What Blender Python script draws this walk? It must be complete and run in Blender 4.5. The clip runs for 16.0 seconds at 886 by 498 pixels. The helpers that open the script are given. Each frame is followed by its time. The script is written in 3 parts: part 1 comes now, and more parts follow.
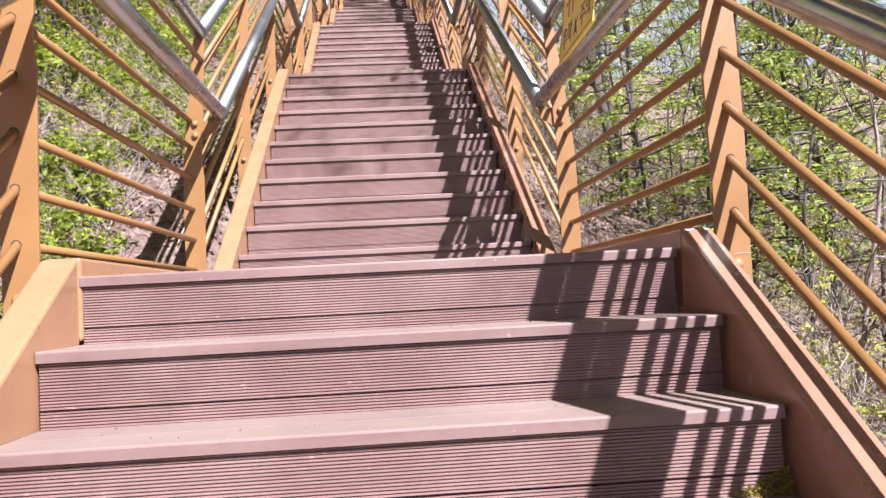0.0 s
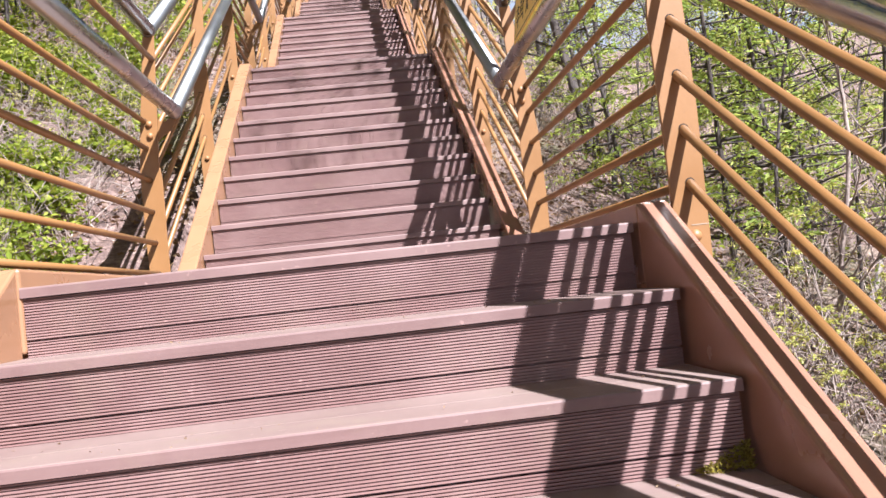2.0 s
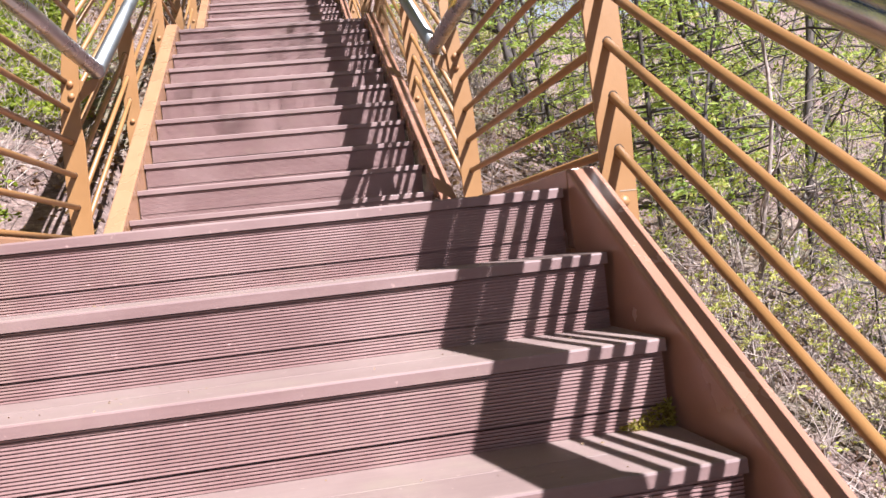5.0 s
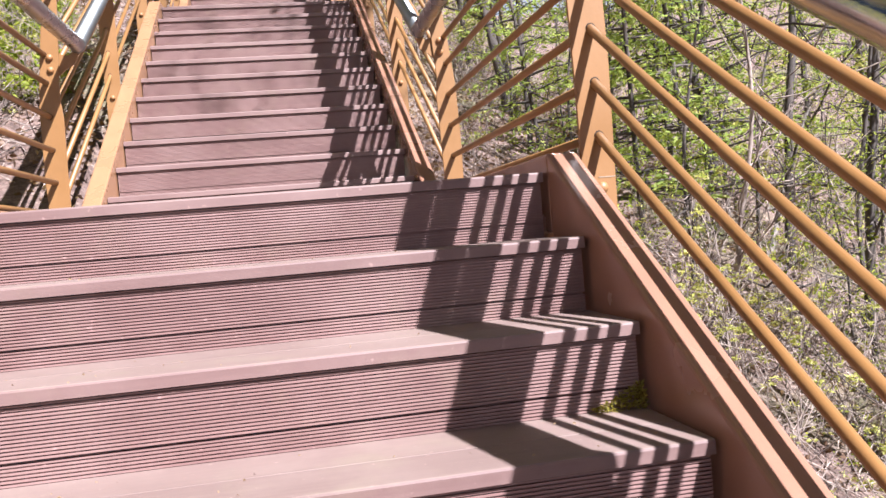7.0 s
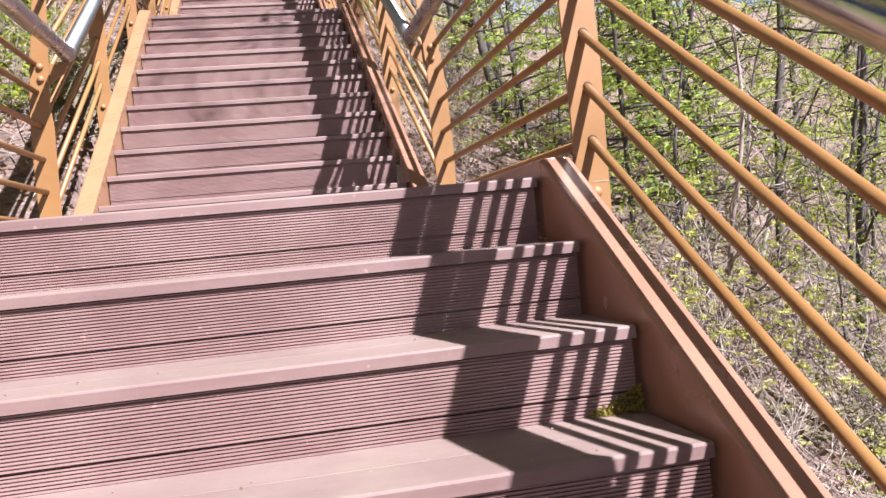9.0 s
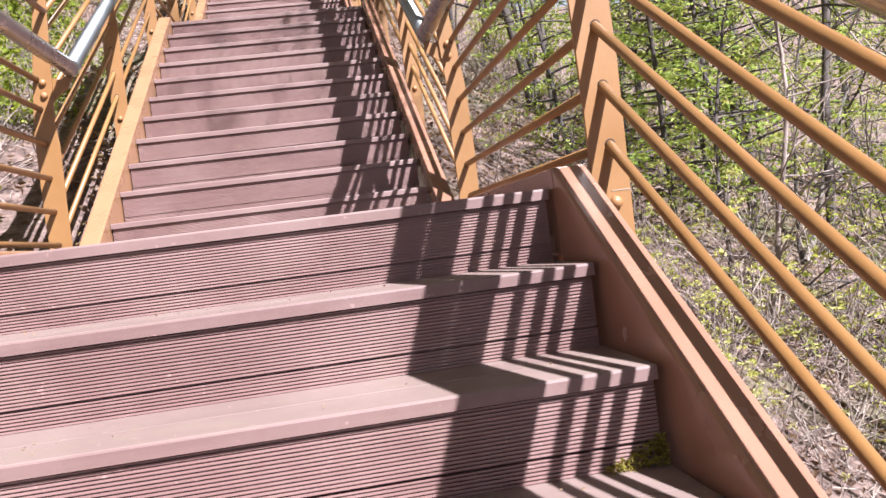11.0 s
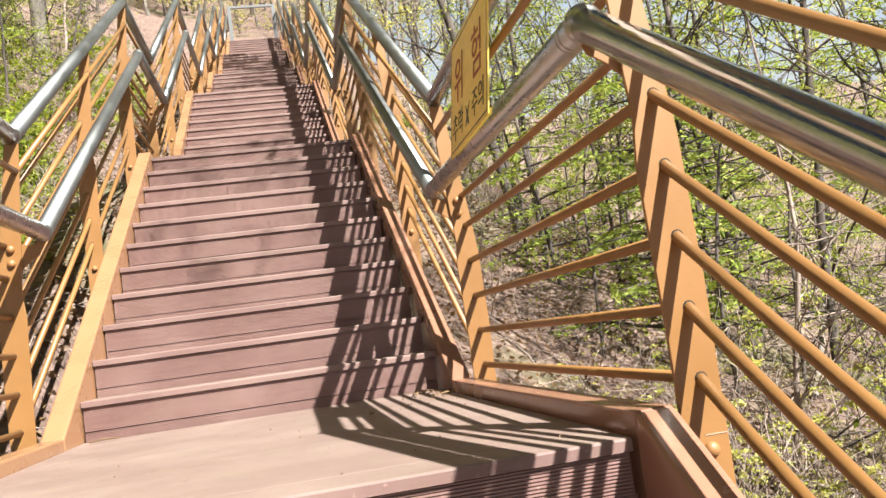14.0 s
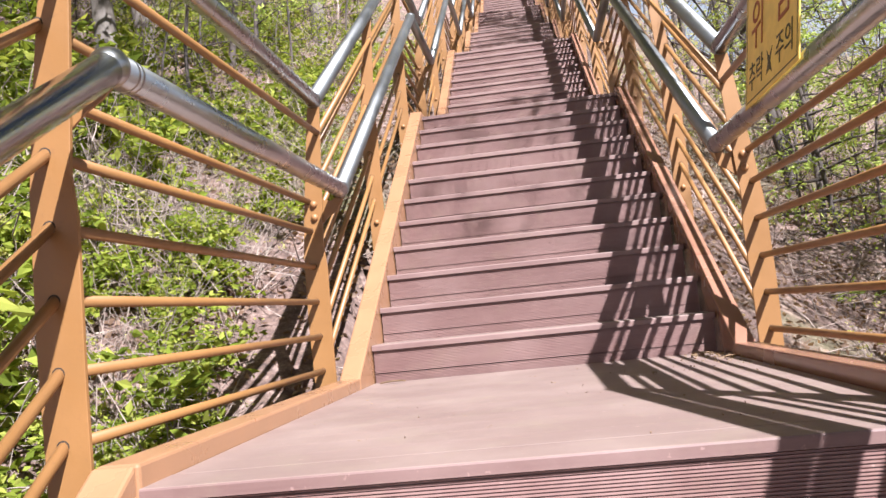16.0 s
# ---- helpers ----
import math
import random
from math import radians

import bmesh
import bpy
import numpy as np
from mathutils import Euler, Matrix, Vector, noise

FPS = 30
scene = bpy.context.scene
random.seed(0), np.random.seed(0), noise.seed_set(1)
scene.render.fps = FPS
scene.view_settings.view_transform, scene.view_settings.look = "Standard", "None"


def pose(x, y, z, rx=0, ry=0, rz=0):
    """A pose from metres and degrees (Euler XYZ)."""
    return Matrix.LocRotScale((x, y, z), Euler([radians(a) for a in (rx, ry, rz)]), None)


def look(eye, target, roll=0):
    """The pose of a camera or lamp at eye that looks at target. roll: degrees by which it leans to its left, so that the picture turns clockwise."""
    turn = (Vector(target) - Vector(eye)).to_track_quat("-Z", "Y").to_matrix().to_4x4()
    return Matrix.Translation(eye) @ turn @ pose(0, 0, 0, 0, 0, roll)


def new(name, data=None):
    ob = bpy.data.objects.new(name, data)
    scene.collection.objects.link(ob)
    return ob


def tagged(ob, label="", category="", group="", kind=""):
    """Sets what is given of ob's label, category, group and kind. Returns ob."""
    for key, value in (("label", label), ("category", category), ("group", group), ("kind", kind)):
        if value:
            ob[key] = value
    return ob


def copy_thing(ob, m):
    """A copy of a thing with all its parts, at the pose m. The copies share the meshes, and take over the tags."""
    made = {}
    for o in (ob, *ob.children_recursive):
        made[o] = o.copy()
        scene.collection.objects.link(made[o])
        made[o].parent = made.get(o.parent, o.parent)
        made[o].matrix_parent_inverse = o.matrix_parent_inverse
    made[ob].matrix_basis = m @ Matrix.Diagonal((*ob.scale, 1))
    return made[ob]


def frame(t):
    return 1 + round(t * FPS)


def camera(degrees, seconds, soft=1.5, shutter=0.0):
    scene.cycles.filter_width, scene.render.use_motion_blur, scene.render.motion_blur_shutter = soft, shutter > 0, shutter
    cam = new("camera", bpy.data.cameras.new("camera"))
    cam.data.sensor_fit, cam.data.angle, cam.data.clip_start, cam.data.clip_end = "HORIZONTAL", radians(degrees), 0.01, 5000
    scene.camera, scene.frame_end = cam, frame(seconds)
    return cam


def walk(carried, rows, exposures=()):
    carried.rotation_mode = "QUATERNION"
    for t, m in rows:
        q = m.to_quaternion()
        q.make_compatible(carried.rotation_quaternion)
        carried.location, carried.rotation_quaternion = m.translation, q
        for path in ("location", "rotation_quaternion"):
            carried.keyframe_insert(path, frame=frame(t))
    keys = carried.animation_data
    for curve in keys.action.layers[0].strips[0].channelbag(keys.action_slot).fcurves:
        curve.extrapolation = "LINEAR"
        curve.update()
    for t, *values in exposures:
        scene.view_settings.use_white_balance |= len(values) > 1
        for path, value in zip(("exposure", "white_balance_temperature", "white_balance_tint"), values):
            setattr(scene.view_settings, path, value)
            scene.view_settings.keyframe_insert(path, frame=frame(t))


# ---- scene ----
cam = camera(55.8, 16.0, soft=1.55)
# seconds, eye, target, roll
PATH = [
    (0, (0.802, -4.604, -0.102), (0.937, -2.612, 0.011), -3.0),
    (0.5, (0.838, -4.573, -0.096), (0.892, -2.578, 0.027), -2.4),
    (1, (0.882, -4.551, -0.095), (0.944, -2.554, 0.013), -3.9),
    (1.5, (0.893, -4.551, -0.095), (1.013, -2.557, 0.0), -5.4),
    (2, (0.893, -4.553, -0.105), (1.062, -2.562, -0.026), -6.4),
    (2.5, (0.903, -4.557, -0.101), (1.111, -2.569, -0.047), -6.7),
    (3, (0.91, -4.57, -0.103), (1.161, -2.586, -0.051), -7.3),
    (3.5, (0.904, -4.554, -0.115), (1.196, -2.576, -0.076), -7.3),
    (4, (0.897, -4.552, -0.111), (1.207, -2.576, -0.09), -7.0),
    (6.5, (0.902, -4.558, -0.137), (1.231, -2.586, -0.176), -4.9),
    (7, (0.901, -4.562, -0.137), (1.259, -2.595, -0.181), -4.9),
    (7.5, (0.913, -4.567, -0.13), (1.29, -2.603, -0.174), -5.0),
    (8, (0.903, -4.568, -0.132), (1.311, -2.611, -0.156), -4.9),
    (8.5, (0.894, -4.566, -0.132), (1.301, -2.608, -0.157), -5.0),
    (9, (0.894, -4.556, -0.14), (1.273, -2.592, -0.169), -5.4),
    (9.2, (0.891, -4.549, -0.145), (1.231, -2.579, -0.183), -5.8),
    (11.3, (1.07, -4.319, -0.04), (1.329, -2.336, -0.074), -7.5),
    (11.5, (1.079, -4.291, 0.011), (1.315, -2.305, -0.002), -7.6),
    (12, (1.052, -4.17, 0.05), (1.169, -2.174, 0.077), -7.7),
    (12.5, (0.989, -4.011, 0.207), (1.103, -2.021, 0.373), -8.0),
    (13, (1.003, -3.947, 0.24), (1.261, -1.969, 0.393), -7.7),
    (13.5, (1.004, -3.94, 0.25), (1.365, -1.982, 0.442), -7.5),
    (14, (0.963, -3.976, 0.26), (1.332, -2.02, 0.458), -8.0),
    (14.5, (0.938, -3.989, 0.273), (1.243, -2.022, 0.47), -7.9),
    (15, (0.904, -3.987, 0.283), (0.965, -2.003, 0.525), -7.7),
    (15.5, (0.839, -3.977, 0.272), (0.694, -1.992, 0.461), -6.6),
    (16, (0.833, -3.965, 0.279), (0.612, -1.984, 0.442), -5.8),
]
walk(cam, [(t, look(eye, target, roll)) for t, eye, target, roll in PATH],
     exposures=[(0.0, 1.85, 5480, 14), (12.2, 1.85, 5480, 14), (13.0, 1.86, 5850, 10), (13.6, 1.88, 6100, 5), (15.0, 1.79, 6180, 4), (15.5, 1.78, 5850, 10), (16.0, 1.77, 5600, 13)])

# ---- light ----
SUN = Vector((0.505, -0.80, 1.0)).normalized()
world = bpy.data.worlds.new("sky")
scene.world = world
world.use_nodes = True
wt = world.node_tree
sky = wt.nodes.new("ShaderNodeTexSky")
sky.sky_type = "NISHITA"
sky.sun_disc = False
sky.sun_elevation = math.asin(SUN.z)
sky.sun_rotation = math.atan2(SUN.x, SUN.y)
sky.air_density, sky.dust_density, sky.ozone_density = 1.3, 8.0, 1.5
wt.links.new(sky.outputs[0], wt.nodes["Background"].inputs[0])
wt.nodes["Background"].inputs[1].default_value = 0.0082
sun_data = bpy.data.lights.new("sun", "SUN")
sun_data.energy, sun_data.angle, sun_data.color = 5.0, radians(0.53), (1.0, 0.95, 0.87)
sun = new("sun", sun_data)
sun.matrix_world = look(SUN * 60, (0, 0, 0))


# ---- materials ----
def shader(name):
    m = bpy.data.materials.new(name)
    m.use_nodes = True
    return m, m.node_tree.nodes, m.node_tree.links, m.node_tree.nodes["Principled BSDF"]


def ramp(nodes, links, fac, stops):
    r = nodes.new("ShaderNodeValToRGB")
    while len(r.color_ramp.elements) < len(stops):
        r.color_ramp.elements.new(0.5)
    for e, (at, c) in zip(r.color_ramp.elements, stops):
        e.position, e.color = at, (*c, 1)
    links.new(fac, r.inputs[0])
    return r.outputs[0]


def noise_at(nodes, links, vec, scale, detail=4.0, rough=0.55, stretch=None):
    if stretch:
        mp = nodes.new("ShaderNodeMapping")
        mp.inputs["Scale"].default_value = stretch
        links.new(vec, mp.inputs[0])
        vec = mp.outputs[0]
    n = nodes.new("ShaderNodeTexNoise")
    n.inputs["Scale"].default_value, n.inputs["Detail"].default_value, n.inputs["Roughness"].default_value = scale, detail, rough
    links.new(vec, n.inputs["Vector"])
    return n.outputs["Fac"]


def blend(nodes, links, kind, fac, a, b):
    mx = nodes.new("ShaderNodeMix")
    mx.data_type, mx.blend_type = "RGBA", kind
    for sock, v in ((mx.inputs[0], fac), (mx.inputs[6], a), (mx.inputs[7], b)):
        if hasattr(v, "is_linked"):
            links.new(v, sock)
        elif isinstance(v, tuple):
            sock.default_value = (*v, 1)
        else:
            sock.default_value = v
    return mx.outputs[2]


def bump(nodes, links, p, height, strength, distance):
    b = nodes.new("ShaderNodeBump")
    b.inputs["Strength"].default_value, b.inputs["Distance"].default_value = strength, distance
    links.new(height, b.inputs["Height"])
    links.new(b.outputs[0], p.inputs["Normal"])


def place_of(nodes, kind="Object"):
    return nodes.new("ShaderNodeTexCoord").outputs[kind]


def world_place(nodes):
    return nodes.new("ShaderNodeNewGeometry").outputs["Position"]


def deck_material(name, dark, light, dust):
    m, n, l, p = shader(name)
    v = world_place(n)
    grain = noise_at(n, l, v, 9.0, 5.0, 0.6, (0.35, 9.0, 9.0))
    blotch = noise_at(n, l, v, 2.3, 5.0, 0.65)
    rnd = n.new("ShaderNodeObjectInfo").outputs["Random"]
    c = ramp(n, l, grain, [(0.25, dark), (0.75, light)])
    tone = ramp(n, l, rnd, [(0.0, (0.94, 0.93, 0.93)), (1.0, (1.03, 1.03, 1.03))])
    c = blend(n, l, "MULTIPLY", 1.0, c, tone)
    worn = ramp(n, l, blotch, [(0.42, (0, 0, 0)), (0.72, (1, 1, 1))])
    c = blend(n, l, "MIX", worn, c, dust)
    fine = noise_at(n, l, v, 160.0, 3.0, 0.7)
    speck = ramp(n, l, fine, [(0.60, (0, 0, 0)), (0.78, (0.5, 0.5, 0.5))])
    c = blend(n, l, "MIX", speck, c, dust)
    smear = ramp(n, l, noise_at(n, l, v, 5.5, 6.0, 0.7), [(0.52, (0, 0, 0)), (0.70, (0.38, 0.38, 0.38))])
    c = blend(n, l, "MIX", smear, c, tuple(a * b for a, b in zip(dust, (0.92, 1.02, 0.84))))
    grit = ramp(n, l, noise_at(n, l, v, 62.0, 2.0, 0.5), [(0.70, (0, 0, 0)), (0.76, (0.6, 0.6, 0.6))])
    c = blend(n, l, "MIX", grit, c, tuple(min(1, a * 1.5) for a in dust))
    l.new(c, p.inputs["Base Color"])
    p.inputs["Roughness"].default_value = 0.62
    bump(n, l, p, fine, 0.15, 0.002)
    return m


DECK_TOP = deck_material("deck_board", (0.176, 0.116, 0.099), (0.204, 0.139, 0.118), (0.242, 0.172, 0.146))
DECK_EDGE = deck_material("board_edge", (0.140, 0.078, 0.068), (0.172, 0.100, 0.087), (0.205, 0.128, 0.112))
DECK_FACE = deck_material("ribbed_board", (0.180, 0.096, 0.083), (0.235, 0.131, 0.115), (0.285, 0.175, 0.154))


def paint_material(name, base, worn, rough):
    m, n, l, p = shader(name)
    v = world_place(n)
    big = noise_at(n, l, v, 3.0, 5.0, 0.6)
    small = noise_at(n, l, v, 55.0, 4.0, 0.7)
    c = ramp(n, l, big, [(0.3, tuple(x * 0.9 for x in base)), (0.7, tuple(min(1, x * 1.08) for x in base))])
    s = ramp(n, l, small, [(0.62, (0, 0, 0)), (0.75, (0.55, 0.55, 0.55))])
    c = blend(n, l, "MIX", s, c, worn)
    l.new(c, p.inputs["Base Color"])
    r = ramp(n, l, big, [(0.3, (rough - 0.06,) * 3), (0.7, (rough + 0.1,) * 3)])
    l.new(r, p.inputs["Roughness"])
    bump(n, l, p, noise_at(n, l, v, 120.0, 2.0), 0.12, 0.002)
    return m


PAINT = paint_material("ochre_brown_paint", (0.236, 0.113, 0.035), (0.180, 0.086, 0.034), 0.45)
STRINGER_PAINT = paint_material("brown_stringer_paint", (0.290, 0.150, 0.077), (0.245, 0.127, 0.068), 0.27)
# redder and slightly darker brown, only on the right stringers and kerbs
KERB_PAINT = paint_material("right_side_red_brown_paint", (0.256, 0.126, 0.082), (0.218, 0.110, 0.074), 0.22)
BOLT = paint_material("painted_bolt", (0.276, 0.131, 0.048), (0.207, 0.110, 0.055), 0.45)

def steel_material(name, shade, low, high):
    m, n, l, p = shader(name)
    v = world_place(n)
    scratch = noise_at(n, l, v, 30.0, 4.0, 0.7)
    film = noise_at(n, l, v, 4.0, 4.0, 0.6)
    l.new(ramp(n, l, scratch, [(0.3, (shade * 0.92, shade * 0.92, shade * 0.91)), (0.7, (shade, shade, shade * 0.99))]), p.inputs["Base Color"])
    p.inputs["Metallic"].default_value = 1.0
    l.new(ramp(n, l, film, [(0.35, (low,) * 3), (0.70, (high,) * 3)]), p.inputs["Roughness"])
    bump(n, l, p, noise_at(n, l, v, 90.0, 2.0, 0.5, (1.0, 0.06, 0.06)), 0.05, 0.002)
    return m


STEEL = steel_material("polished_stainless_steel", 0.76, 0.13, 0.19)
# darker and rougher steel for all railings above the first landing
STEEL_DULL = steel_material("dull_stainless_steel", 0.27, 0.42, 0.56)
# greyer base stands in for the shaded deck reflected in the first landing's rails
STEEL_DARKENED = steel_material("darkened_satin_steel", 0.43, 0.24, 0.32)


def plain(name, c, rough=0.6, metal=0.0):
    m, n, l, p = shader(name)
    v = world_place(n)
    k = noise_at(n, l, v, 20.0, 4.0, 0.6)
    l.new(ramp(n, l, k, [(0.3, tuple(x * 0.85 for x in c)), (0.7, tuple(min(1, x * 1.1) for x in c))]), p.inputs["Base Color"])
    p.inputs["Roughness"].default_value, p.inputs["Metallic"].default_value = rough, metal
    return m


SIGN_YELLOW = plain("sign_yellow", (0.78, 0.54, 0.09), 0.35)
SIGN_RED = plain("sign_red_print", (0.290, 0.048, 0.014), 0.5)
SIGN_BLACK = plain("sign_black_print", (0.034, 0.024, 0.014), 0.5)
# near black, standing for the shade in the gap round each rod end
GAP_SHADE = plain("shaded_gap", (0.020, 0.012, 0.008), 0.95)
TAPE = plain("white_tape", (0.310, 0.235, 0.166), 0.5)
GALVANISED = plain("galvanised_steel", (0.15, 0.15, 0.155), 0.5, 0.3)
TRODDEN = plain("trodden_earth", (0.36, 0.29, 0.23), 0.95)
DRY_LEAF = plain("dry_leaf", (0.207, 0.131, 0.069), 0.8)


def bark_material(name, a, b):
    m, n, l, p = shader(name)
    v = world_place(n)
    k = noise_at(n, l, v, 14.0, 6.0, 0.7, (1.0, 1.0, 0.25))
    big = noise_at(n, l, v, 1.7, 3.0)
    c = ramp(n, l, k, [(0.35, a), (0.7, b)])
    c = blend(n, l, "MULTIPLY", 0.7, c, ramp(n, l, big, [(0.3, (0.6, 0.62, 0.58)), (0.7, (1.1, 1.08, 1.0))]))
    l.new(c, p.inputs["Base Color"])
    p.inputs["Roughness"].default_value = 0.9
    bump(n, l, p, k, 0.8, 0.02)
    return m


BARK = bark_material("dark_bark", (0.042, 0.032, 0.029), (0.140, 0.108, 0.094))
BARK_PALE = bark_material("pale_grey_bark", (0.10, 0.08, 0.068), (0.27, 0.225, 0.20))
TWIG = bark_material("dry_twig", (0.17, 0.120, 0.104), (0.50, 0.395, 0.345))


def leaf_material(name, a, b, c3):
    m, n, l, p = shader(name)
    geo = n.new("ShaderNodeNewGeometry")
    col = ramp(n, l, geo.outputs["Random Per Island"], [(0.0, a), (0.55, b), (1.0, c3)])
    dif, tra, mix = n.new("ShaderNodeBsdfDiffuse"), n.new("ShaderNodeBsdfTranslucent"), n.new("ShaderNodeMixShader")
    l.new(col, dif.inputs[0])
    l.new(blend(n, l, "MULTIPLY", 1.0, col, (1.25, 1.2, 0.75)), tra.inputs[0])
    mix.inputs[0].default_value = 0.52
    l.new(dif.outputs[0], mix.inputs[1])
    l.new(tra.outputs[0], mix.inputs[2])
    l.new(mix.outputs[0], n["Material Output"].inputs[0])
    return m


LEAF_SPRING = leaf_material("spring_leaves", (0.25, 0.27, 0.070), (0.46, 0.45, 0.13), (0.68, 0.61, 0.29))
LEAF_GREEN = leaf_material("shrub_leaves", (0.095, 0.125, 0.018), (0.225, 0.27, 0.037), (0.42, 0.43, 0.09))
LEAF_DEEP = leaf_material("fir_needles", (0.20, 0.265, 0.072), (0.34, 0.41, 0.10), (0.50, 0.54, 0.16))
MOSS = leaf_material("yellow_moss", (0.15, 0.13, 0.03), (0.30, 0.26, 0.055), (0.48, 0.40, 0.11))
LITTER = leaf_material("fallen_leaves", (0.110, 0.064, 0.044), (0.235, 0.150, 0.105), (0.43, 0.315, 0.250))

m, n, l, p = shader("forest_floor")
v = world_place(n)
k1 = noise_at(n, l, v, 0.35, 5.0, 0.6)
k2 = noise_at(n, l, v, 9.0, 8.0, 0.75)
k3 = noise_at(n, l, v, 38.0, 6.0, 0.8)
c = ramp(n, l, k2, [(0.30, (0.050, 0.032, 0.027)), (0.5, (0.178, 0.115, 0.092)), (0.66, (0.36, 0.26, 0.215))])
c = blend(n, l, "MULTIPLY", 0.8, c, ramp(n, l, k3, [(0.35, (0.45, 0.42, 0.47)), (0.62, (1.25, 1.2, 1.15))]))
moss = ramp(n, l, k1, [(0.52, (0, 0, 0)), (0.66, (0.5, 0.5, 0.5))])
c = blend(n, l, "MIX", moss, c, (0.110, 0.131, 0.034))
l.new(c, p.inputs["Base Color"])
p.inputs["Roughness"].default_value = 0.95
bump(n, l, p, k2, 0.8, 0.07)
FOREST_FLOOR = m


# ---- mesh helpers ----
def empty(name, at=(0, 0, 0)):
    ob = new(name)
    ob.location = at
    return ob


def mesh_part(name, verts, faces, material, parent=None, label="", smooth=False, at=(0, 0, 0)):
    me = bpy.data.meshes.new(name)
    me.from_pydata(verts, [], faces)
    me.materials.append(material)
    if smooth:
        me.polygons.foreach_set("use_smooth", [True] * len(me.polygons))
    ob = new(name, me)
    ob.location = at
    if parent:
        ob.parent = parent
    if label:
        ob["label"] = label
    return ob


def part(name, bm, material, parent=None, label="", smooth=False):
    me = bpy.data.meshes.new(name)
    bmesh.ops.recalc_face_normals(bm, faces=bm.faces)
    bm.to_mesh(me)
    bm.free()
    me.materials.append(material)
    if smooth:
        me.polygons.foreach_set("use_smooth", [True] * len(me.polygons))
    ob = new(name, me)
    if parent:
        ob.parent = parent
    if label:
        ob["label"] = label
    return ob


def box_bm(x0, x1, y0, y1, z0, z1, bevel=0.0, segs=2):
    bm = bmesh.new()
    bmesh.ops.create_cube(bm, size=1.0)
    for q in bm.verts:
        q.co = Vector(((x0 + x1) / 2 + q.co.x * (x1 - x0), (y0 + y1) / 2 + q.co.y * (y1 - y0), (z0 + z1) / 2 + q.co.z * (z1 - z0)))
    if bevel:
        bmesh.ops.bevel(bm, geom=list(bm.edges), offset=bevel, segments=segs, affect="EDGES", profile=0.5)
    return bm


def prism(outline, axis, a, b):
    """An outline of 2D points pushed from a to b along an axis (0 x, 1 y)."""
    n = len(outline)
    put = (lambda u, w, d: (d, u, w)) if axis == 0 else (lambda u, w, d: (u, d, w))
    verts = [put(u, w, a) for u, w in outline] + [put(u, w, b) for u, w in outline]
    faces = [tuple(range(n)), tuple(range(2 * n - 1, n - 1, -1))] + [(i, i + n, (i + 1) % n + n, (i + 1) % n) for i in range(n)]
    return verts, faces


def prism_bm(outline, axis, a, b, bevel=0.0):
    bm = bmesh.new()
    verts, faces = prism(outline, axis, a, b)
    vs = [bm.verts.new(q) for q in verts]
    for f in faces:
        bm.faces.new([vs[i] for i in f])
    if bevel:
        bmesh.ops.recalc_face_normals(bm, faces=bm.faces)
        bmesh.ops.bevel(bm, geom=list(bm.edges), offset=bevel, segments=2, affect="EDGES", profile=0.5)
    return bm


def tube_bm(points, radius, sides=20, caps=True):
    """A round tube along points, mitred at its bends."""
    bm = bmesh.new()
    pts = [Vector(q) for q in points]
    rings = []
    for i, q in enumerate(pts):
        d0 = (q - pts[i - 1]).normalized() if i else (pts[1] - q).normalized()
        d1 = (pts[i + 1] - q).normalized() if i < len(pts) - 1 else d0
        mid = (d0 + d1).normalized()
        side = Vector((1, 0, 0)) if abs(d0.x) < 0.9 else Vector((0, 1, 0))
        side = (side - side.dot(d0) * d0).normalized()
        up = d0.cross(side)
        ring = []
        for k in range(sides):
            a = 2 * math.pi * k / sides
            o = side * math.cos(a) * radius + up * math.sin(a) * radius
            o -= d0 * (o.dot(mid) / max(d0.dot(mid), 0.2))
            ring.append(bm.verts.new(q + o))
        rings.append(ring)
    for r0, r1 in zip(rings, rings[1:]):
        for k in range(sides):
            bm.faces.new((r0[k], r0[(k + 1) % sides], r1[(k + 1) % sides], r1[k]))
    if caps:
        bm.faces.new(rings[0][::-1])
        bm.faces.new(rings[-1])
    return bm


# ---- lie of the land ----
def walking_line(y):
    """Height of the stairs' nosing line at y."""
    for y0, z0, steps, go in reversed(FLIGHTS):
        if y >= y0 - go:
            return z0 + min(steps, (y - y0 + go) / go) * RISE
    return FLIGHTS[0][1]


